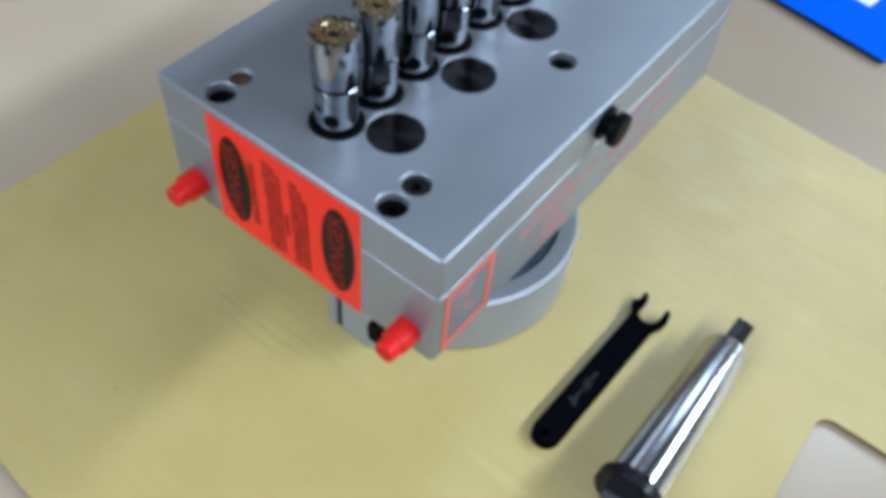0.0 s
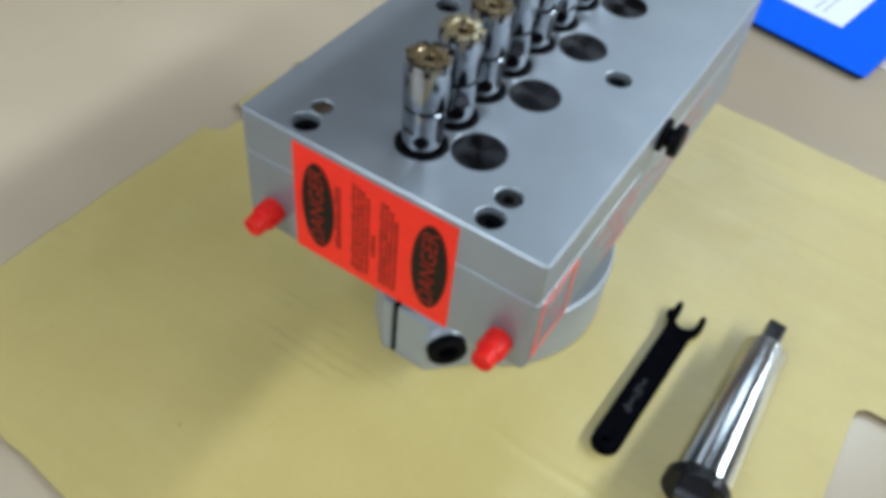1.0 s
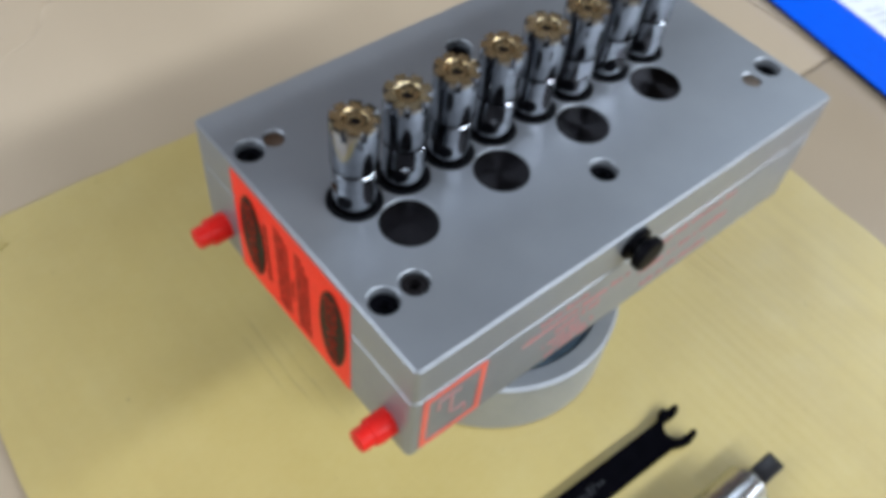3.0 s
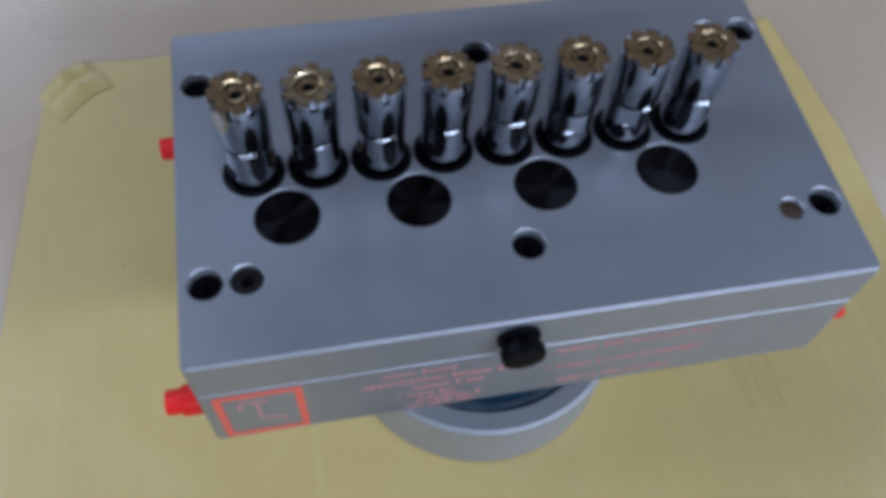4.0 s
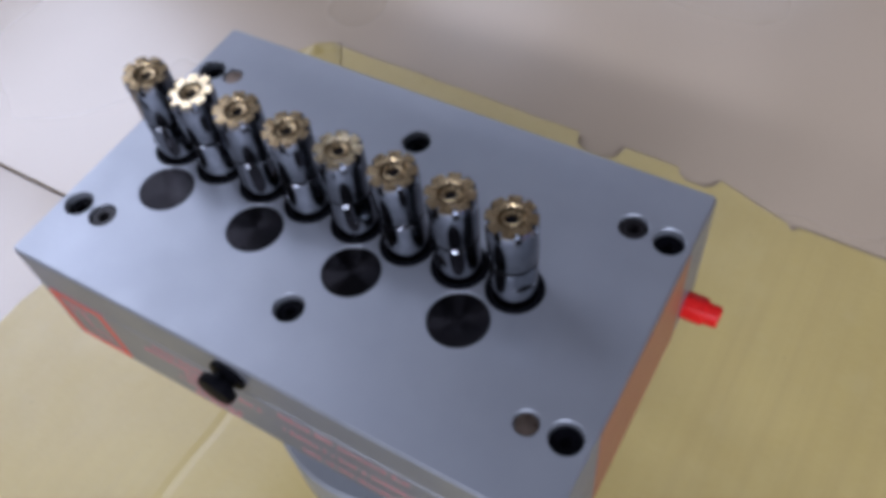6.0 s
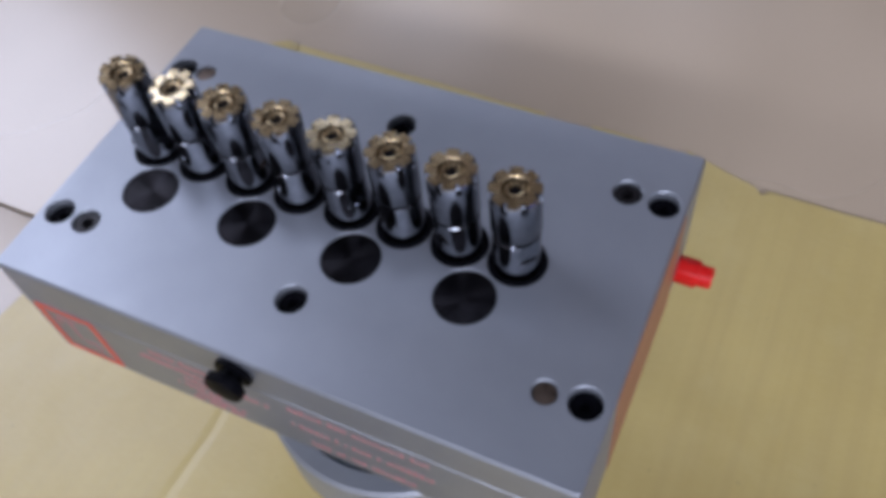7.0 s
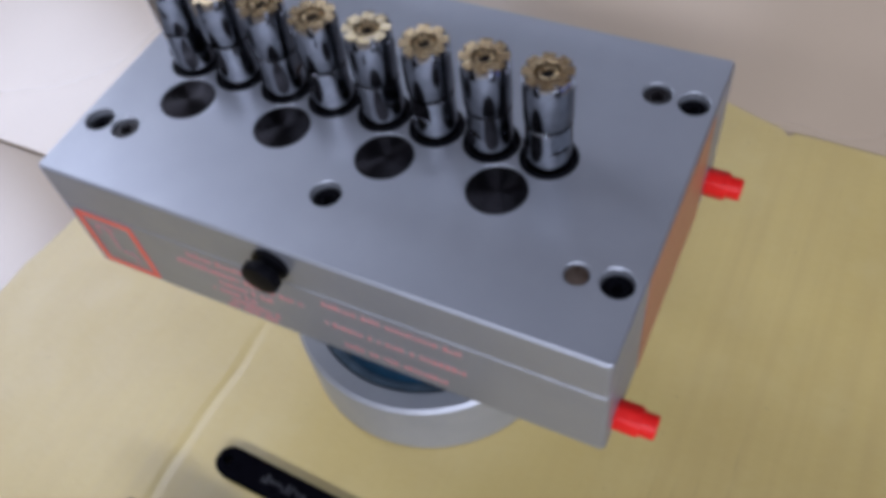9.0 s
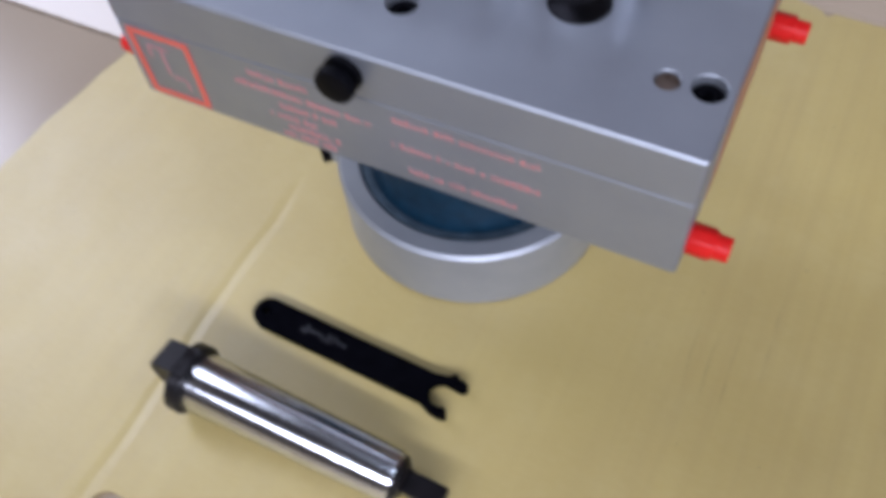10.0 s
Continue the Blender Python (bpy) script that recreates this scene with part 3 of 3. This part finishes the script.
bm = lathe(bmesh.new(), [(0.050, Z_CARD), (CR - 0.0015, Z_CARD), (CR, Z_CARD + 0.0015), (CR, CT - 0.0015), (CR - 0.0015, CT), (0.0548, CT), (0.0540, CT - 0.0008), (0.0540, CT - 0.010), (0.050, CT - 0.010), (0.050, Z_CARD)], 128)
collar = part("mount_collar", bm, COLLAR, head, "silver clamp collar ring", at=(CX, CY, 0))
bm = lathe(bmesh.new(), [(0.0538, CT - 0.009), (0.0538, CT - 0.0022), (0.0532, CT - 0.0016), (0.0500, CT - 0.0016), (0.0488, CT - 0.0024), (0.0488, CT - 0.009)], 96)
part("inner_ring", bm, RING_SHADED, head, "ring inside the clamp collar, painted dark blue-grey for shade", at=(CX, CY, 0))
bm = lathe(bmesh.new(), [(0.0487, CT - 0.010), (0.0487, CT + 0.003), (0.0478, CT + 0.0045), (0.0470, CT + 0.012), (0.0470, HB - 0.008), (0.0500, HB - 0.003), (0.0500, HB + 0.0005)], 96)
part("neck", bm, NECK, head, "machined neck coloured dark blue for shade and reflection", at=(CX, CY, 0))


def lug_half(y0, y1, cut):
    """Half of the split clamp lug; cut says which end is chamfered."""
    x0, x1, c = 0.0360, 0.0660, 0.017
    pts = [(x1, y0), (x1, y1), (x0, y1), (x0, y0)] if cut == 0 else ([(x1, y0), (x1, y1), (x0, y1), (x0, y0 + c), (x0 + c, y0)] if cut < 0 else [(x1, y0), (x1, y1), (x0 + c, y1), (x0, y1 - c), (x0, y0)])
    bm = bmesh.new()
    prism(bm, pts, Z_CARD, CT - 0.001)
    bmesh.ops.bevel(bm, geom=[e for e in bm.edges if len(e.link_faces) == 2 and e.calc_face_angle(0) > 0.4], offset=0.0007, segments=2, affect="EDGES")
    return bm


part("clamp_lug", lug_half(0.0440, 0.0797, -1), COLLAR, head)
part("clamp_lug", lug_half(0.0825, 0.1045, 1), COLLAR, head)
# no shim here: a black solid gives the slit its shade
part("slit_shade", box(bmesh.new(), (0.0375, 0.0798, Z_CARD), (0.066, 0.0824, CT - 0.002)), BLACK_STEEL_SHADE, head, "black block painted in for shade in the clamp slit")
bolt = part("clamp_bolt", screw_mesh(0.0098, 0.012, 0.0060, 0.0040), BLACK_STEEL_SHADE, head, "black clamp bolt head in a bright counterbore", at=(0.0364, 0.0494, 0.0280))
bolt.rotation_euler = (math.pi / 2, 0, radians(-45))
bm = lathe(bmesh.new(), [(0.0099, -0.0110), (0.0099, -0.0046), (0.0102, -0.0042), (0.0107, -0.0043), (0.0110, -0.0050), (0.0110, -0.0110)], 48)
part("counterbore", bm, COLLAR, bolt, "bright machined rim")


# printed labels
def sheet(bm, y0, y1, z0, z1, x, t):
    return box(bm, (min(x, x + t), y0, z0), (max(x, x + t), y1, z1))


def end_label(side):
    """A red warning label across the end of the block: two black ovals and lines of small print that run upwards."""
    rng = random.Random(9)
    x, t = (0.0, -0.0003) if side < 0 else (L, 0.0003)
    lab = part("warning_label", sheet(bmesh.new(), 0.0345, 0.1083, 0.1004, 0.1568, x, t), LABEL_RED if side < 0 else LABEL_ORANGE, head, "bright red warning label with black ovals" if side < 0 else "orange label on the block end")
    if side > 0:
        return
    for yc in (0.0966, 0.0446):
        bm = bmesh.new()
        pts = [(yc + 0.0079 * math.cos(2 * math.pi * i / 48), 0.1292 + 0.0225 * math.sin(2 * math.pi * i / 48)) for i in range(48)]
        vs = [bm.verts.new((x + t * 1.9, p, q)) for p, q in pts]
        face = bm.faces.new(vs)
        bmesh.ops.solidify(bm, geom=[face], thickness=0.0002)
        part("oval", bm, LABEL_BLACK, lab, "black oval")
        curve = bpy.data.curves.new("danger_word", "FONT")
        curve.body, curve.align_x, curve.align_y, curve.size, curve.extrude = "DANGER", "CENTER", "CENTER", 0.0098, 0.00012
        tmp = bpy.data.objects.new("danger_word", curve)
        scene.collection.objects.link(tmp)
        me = bpy.data.meshes.new_from_object(tmp.evaluated_get(bpy.context.evaluated_depsgraph_get()))
        scene.collection.objects.unlink(tmp)
        bpy.data.objects.remove(tmp)
        me.materials.clear()
        me.materials.append(LABEL_DARK_RED)
        word = new("word", me)
        word.parent = lab
        # letters read upwards on the end face
        normal = Vector((side, 0, 0))
        right = Vector((0, 0, 1))
        upw = normal.cross(right)
        m = Matrix((right, upw, normal)).transposed().to_4x4()
        m.translation = (x + t * 2.9, yc, 0.1292)
        word.matrix_basis = m
    # heading and paragraphs as bars
    cols = [(0.0868, 0.0018, 0.112, 0.1455), (0.0795, 0.0011, 0.106, 0.1520), (0.0773, 0.0011, 0.105, 0.1515), (0.0751, 0.0011, 0.105, 0.150), (0.0729, 0.0011, 0.106, 0.148),
            (0.0700, 0.0011, 0.118, 0.130), (0.0665, 0.0011, 0.105, 0.1500), (0.0643, 0.0011, 0.1045, 0.1500), (0.0621, 0.0011, 0.105, 0.1480), (0.0599, 0.0011, 0.105, 0.144)]
    for yc, half, z0, z1 in cols:
        z = z0
        bm = bmesh.new()
        while z < z1:
            n = rng.uniform(0.0011, 0.0032)
            y, tall = yc, half * rng.uniform(0.55, 0.85)
            sheet(bm, y - half * 0.7, y - half * 0.7 + 2 * tall, z, min(z + n, z1), x + t, t * 0.6)
            z += n + 0.0007
        part("print_line", bm, LABEL_DARK_RED, lab)


end_label(-1)
end_label(1)


def front_print():
    rng = random.Random(21)

    def bars(x0, x1, zc, h, unit):
        bm = bmesh.new()
        x = x0
        while x < x1:
            n = rng.uniform(unit * 0.5, unit * 1.5)
            k = rng.uniform(0.55, 1.0)
            box(bm, (x, -0.00025, zc - h / 2), (min(x + n, x1), 0.0002, zc - h / 2 + h * k))
            x += n + (0.0024 if rng.random() < 0.2 else 0.0008)
        part("print_line", bm, INK_RED, head, "faded red print")
    for x0, x1, z in ((0.058, 0.0825, 0.1337), (0.0505, 0.107, 0.1270), (0.0685, 0.092, 0.1206), (0.063, 0.083, 0.1148), (0.070, 0.0925, 0.1098), (0.0665, 0.0895, 0.1052)):
        bars(x0, x1, z, 0.0029, 0.0012)
    for x0, x1, z in ((0.1165, 0.170, 0.1336), (0.115, 0.1705, 0.1204), (0.1205, 0.1626, 0.1081)):
        bars(x0, x1, z, 0.0029, 0.0012)
    # square mark: an outline with a plain figure in it
    bm = bmesh.new()
    outer = rounded(0.0045, 0.1030, 0.0325, 0.1368, 0.001)
    inner = rounded(0.0069, 0.1054, 0.0301, 0.1344, 0.001)
    prism(bm, outer, -0.0003, 0.0003, [inner])
    bmesh.ops.transform(bm, matrix=Matrix(((1, 0, 0, 0), (0, 0, -1, 0), (0, 1, 0, 0), (0, 0, 0, 1))), verts=bm.verts)
    mark = part("square_mark", bm, INK_STRONG, head, "red printed square outline")
    bm = bmesh.new()
    for (a, b, c, d) in ((0.0115, 0.1290, 0.0215, 0.1304), (0.0168, 0.1160, 0.0182, 0.1290), (0.0182, 0.1146, 0.0250, 0.1160), (0.0110, 0.1235, 0.0124, 0.1290), (0.0240, 0.1096, 0.0254, 0.1146)):
        box(bm, (a + 0.0003, -0.00025, b + 0.0003), (c - 0.0003, 0.0002, d - 0.0003))
    part("figure", bm, INK_RED, mark)


front_print()

# ---- loose tools ----


def build_arbor():
    """A taper arbor lying on its side: collar with a drive lug, ground taper, flat tang."""
    r0, r1, rc = 0.0130, 0.0113, 0.0155
    ob = thing("taper_arbor", "shiny ground steel taper arbor with a black collar, lying on cardboard", "arbor", (0.0430, -0.0790, Z_CARD + rc + 0.0001))
    ob.rotation_euler = (0, math.atan2(rc - r1, 0.098), radians(-0.4))
    lay = Matrix.Rotation(math.pi / 2, 4, "Y")
    bm = lathe(bmesh.new(), [(0, 0), (rc - 0.0008, 0), (rc, 0.0006), (rc, 0.0058), (rc - 0.0008, 0.0068), (r0 + 0.0002, 0.0072), (0, 0.0072)], 64, lay)
    part("collar", bm, HARDENED, ob, "dark hardened drive collar")
    bm = bmesh.new()
    prism(bm, [(0.0070, 0.0150), (-0.0092, 0.0132), (-0.0112, 0.0112), (-0.0108, 0.0070), (-0.0020, -0.0105), (0.0030, -0.0118)], -0.0070, 0.0070)
    bmesh.ops.bevel(bm, geom=[e for e in bm.edges if len(e.link_faces) == 2 and e.calc_face_angle(0) > 0.5], offset=0.0006, segments=2, affect="EDGES")
    bmesh.ops.transform(bm, matrix=Matrix.Rotation(radians(-8), 4, "X") @ Matrix.Rotation(math.pi / 2, 4, "X"), verts=bm.verts)
    part("drive_lug", bm, HARDENED, ob)
    bm = lathe(bmesh.new(), [(0, 0.0071), (r0 - 0.0003, 0.0071), (r0, 0.0078), (r1, 0.1018), (r1 - 0.0008, 0.1030), (0, 0.1030)], 64, lay)
    part("taper", bm, GROUND, ob, "mirror-ground taper shank")
    bm = lathe(bmesh.new(), [(0, 0.1029), (r1 - 0.0012, 0.1029), (r1 - 0.0020, 0.1044), (0.0070, 0.1062), (0, 0.1062)], 48, lay)
    part("shoulder", bm, HARDENED, ob)
    bm = box(bmesh.new(), (0.1035, -0.0048, -0.0036), (0.1240, 0.0048, 0.0036), 0.0010)
    tang = part("tang", bm, HARDENED, ob, "dark flat tang")
    tang.rotation_euler = (radians(4), 0, 0)
    return ob


build_arbor()


def build_wrench():
    """A flat pin wrench: round-ended handle, forked jaw."""
    pts = []
    for i in range(13):
        a = radians(90 + 180 * i / 12)
        pts.append((0.0537 + 0.0072 * math.cos(a), 0.0072 * math.sin(a)))
    pts += [(0.1375, -0.0072), (0.1430, -0.0096), (0.1480, -0.0102), (0.1512, -0.0090), (0.1506, -0.0072), (0.1470, -0.0064)]
    for i in range(7):
        a = radians(290 - 220 * i / 6)
        pts.append((0.1452 + 0.0062 * math.cos(a), 0.0058 * math.sin(a) - 0.0006))
    pts += [(0.1496, 0.0046), (0.1526, 0.0048), (0.1540, 0.0064), (0.1532, 0.0086), (0.1488, 0.0088), (0.1476, 0.0108), (0.1456, 0.0106), (0.1438, 0.0086), (0.1375, 0.0072)]
    ob = thing("pin_wrench", "black steel pin wrench with a forked end lying on cardboard", "wrench", (0, -0.0316, Z_CARD))
    ob.rotation_euler = (0, 0, radians(-2.2))
    bm = bmesh.new()
    prism(bm, pts, 0.0001, 0.0052, [circle(0.0525, 0, 0.0021, 16)])
    bmesh.ops.bevel(bm, geom=[e for e in bm.edges if len(e.link_faces) == 2 and abs(e.verts[0].co.z - e.verts[1].co.z) < 1e-6 and e.calc_face_angle(0) > 1.2 and e.verts[0].co.z > 0.004], offset=0.0006, segments=2, affect="EDGES")
    body = part("handle", bm, WRENCH_BLACK, ob)
    for px, py in ((0.1490, -0.0080), (0.1512, 0.0066)):
        bm = lathe(bmesh.new(), [(0, 0.0040), (0.0019, 0.0040), (0.0018, 0.0072), (0.0012, 0.0092), (0, 0.0095)], 16, Matrix.Translation((px, py, 0)))
        part("pin", bm, WRENCH_BLACK, body)
    rng = random.Random(3)
    bm = bmesh.new()
    x = 0.073
    while x < 0.097:
        n = rng.uniform(0.0006, 0.0018)
        low, high = rng.choice(((-0.0022, 0.0024), (-0.0022, 0.0004), (0.0002, 0.0024), (-0.0008, 0.0010)))
        box(bm, (x, low, 0.0051), (x + n, high, 0.00535))
        x += n + rng.uniform(0.0006, 0.0014)
    tagged(part("stamped_mark", bm, INK_LIGHT, body), "worn stamped marking", kind="stuff")
    return ob


build_wrench()


def build_folder():
    """A blue folder with a printed white sheet on it."""
    ob = thing("blue_folder", "glossy blue plastic folder lying on the floor", "folder", (0.4500, -0.0600, 0.0))
    ob.rotation_euler = (0, 0, radians(-10.0))
    part("cover", prism(bmesh.new(), rounded(0, 0, 0.235, 0.325, 0.004), 0.0040, 0.0052), BLUE, ob)
    # lower layer is black to put the shade under the folder into it
    part("back_cover_shade", prism(bmesh.new(), rounded(0.002, 0.002, 0.233, 0.323, 0.004), 0.0002, 0.0039), BLACK_STEEL_SHADE, ob)
    sheet_ob = thing("printed_sheet", "white paper sheet with grey print on the blue folder", "paper", (0.4500, -0.0600, 0.0054))
    sheet_ob.rotation_euler = (0, 0, radians(-10.0))
    part("paper", prism(bmesh.new(), rounded(0.050, 0.043, 0.198, 0.253, 0.0006), 0.0, 0.0003), PAPER, sheet_ob)
    rng = random.Random(12)
    for row in range(26):
        v = 0.243 - row * 0.0072
        for u0, u1 in ((0.060, 0.105), (0.115, 0.188)):
            if rng.random() < 0.28:
                continue
            bm = bmesh.new()
            u, end = u0, u1 - rng.uniform(0, 0.03)
            while u < end:
                n = rng.uniform(0.003, 0.011)
                box(bm, (u, v, 0.0002), (min(u + n, end), v + 0.0017, 0.0004))
                u += n + 0.0015
            part("print_line", bm, INK_GREY, sheet_ob)
    return ob


build_folder()
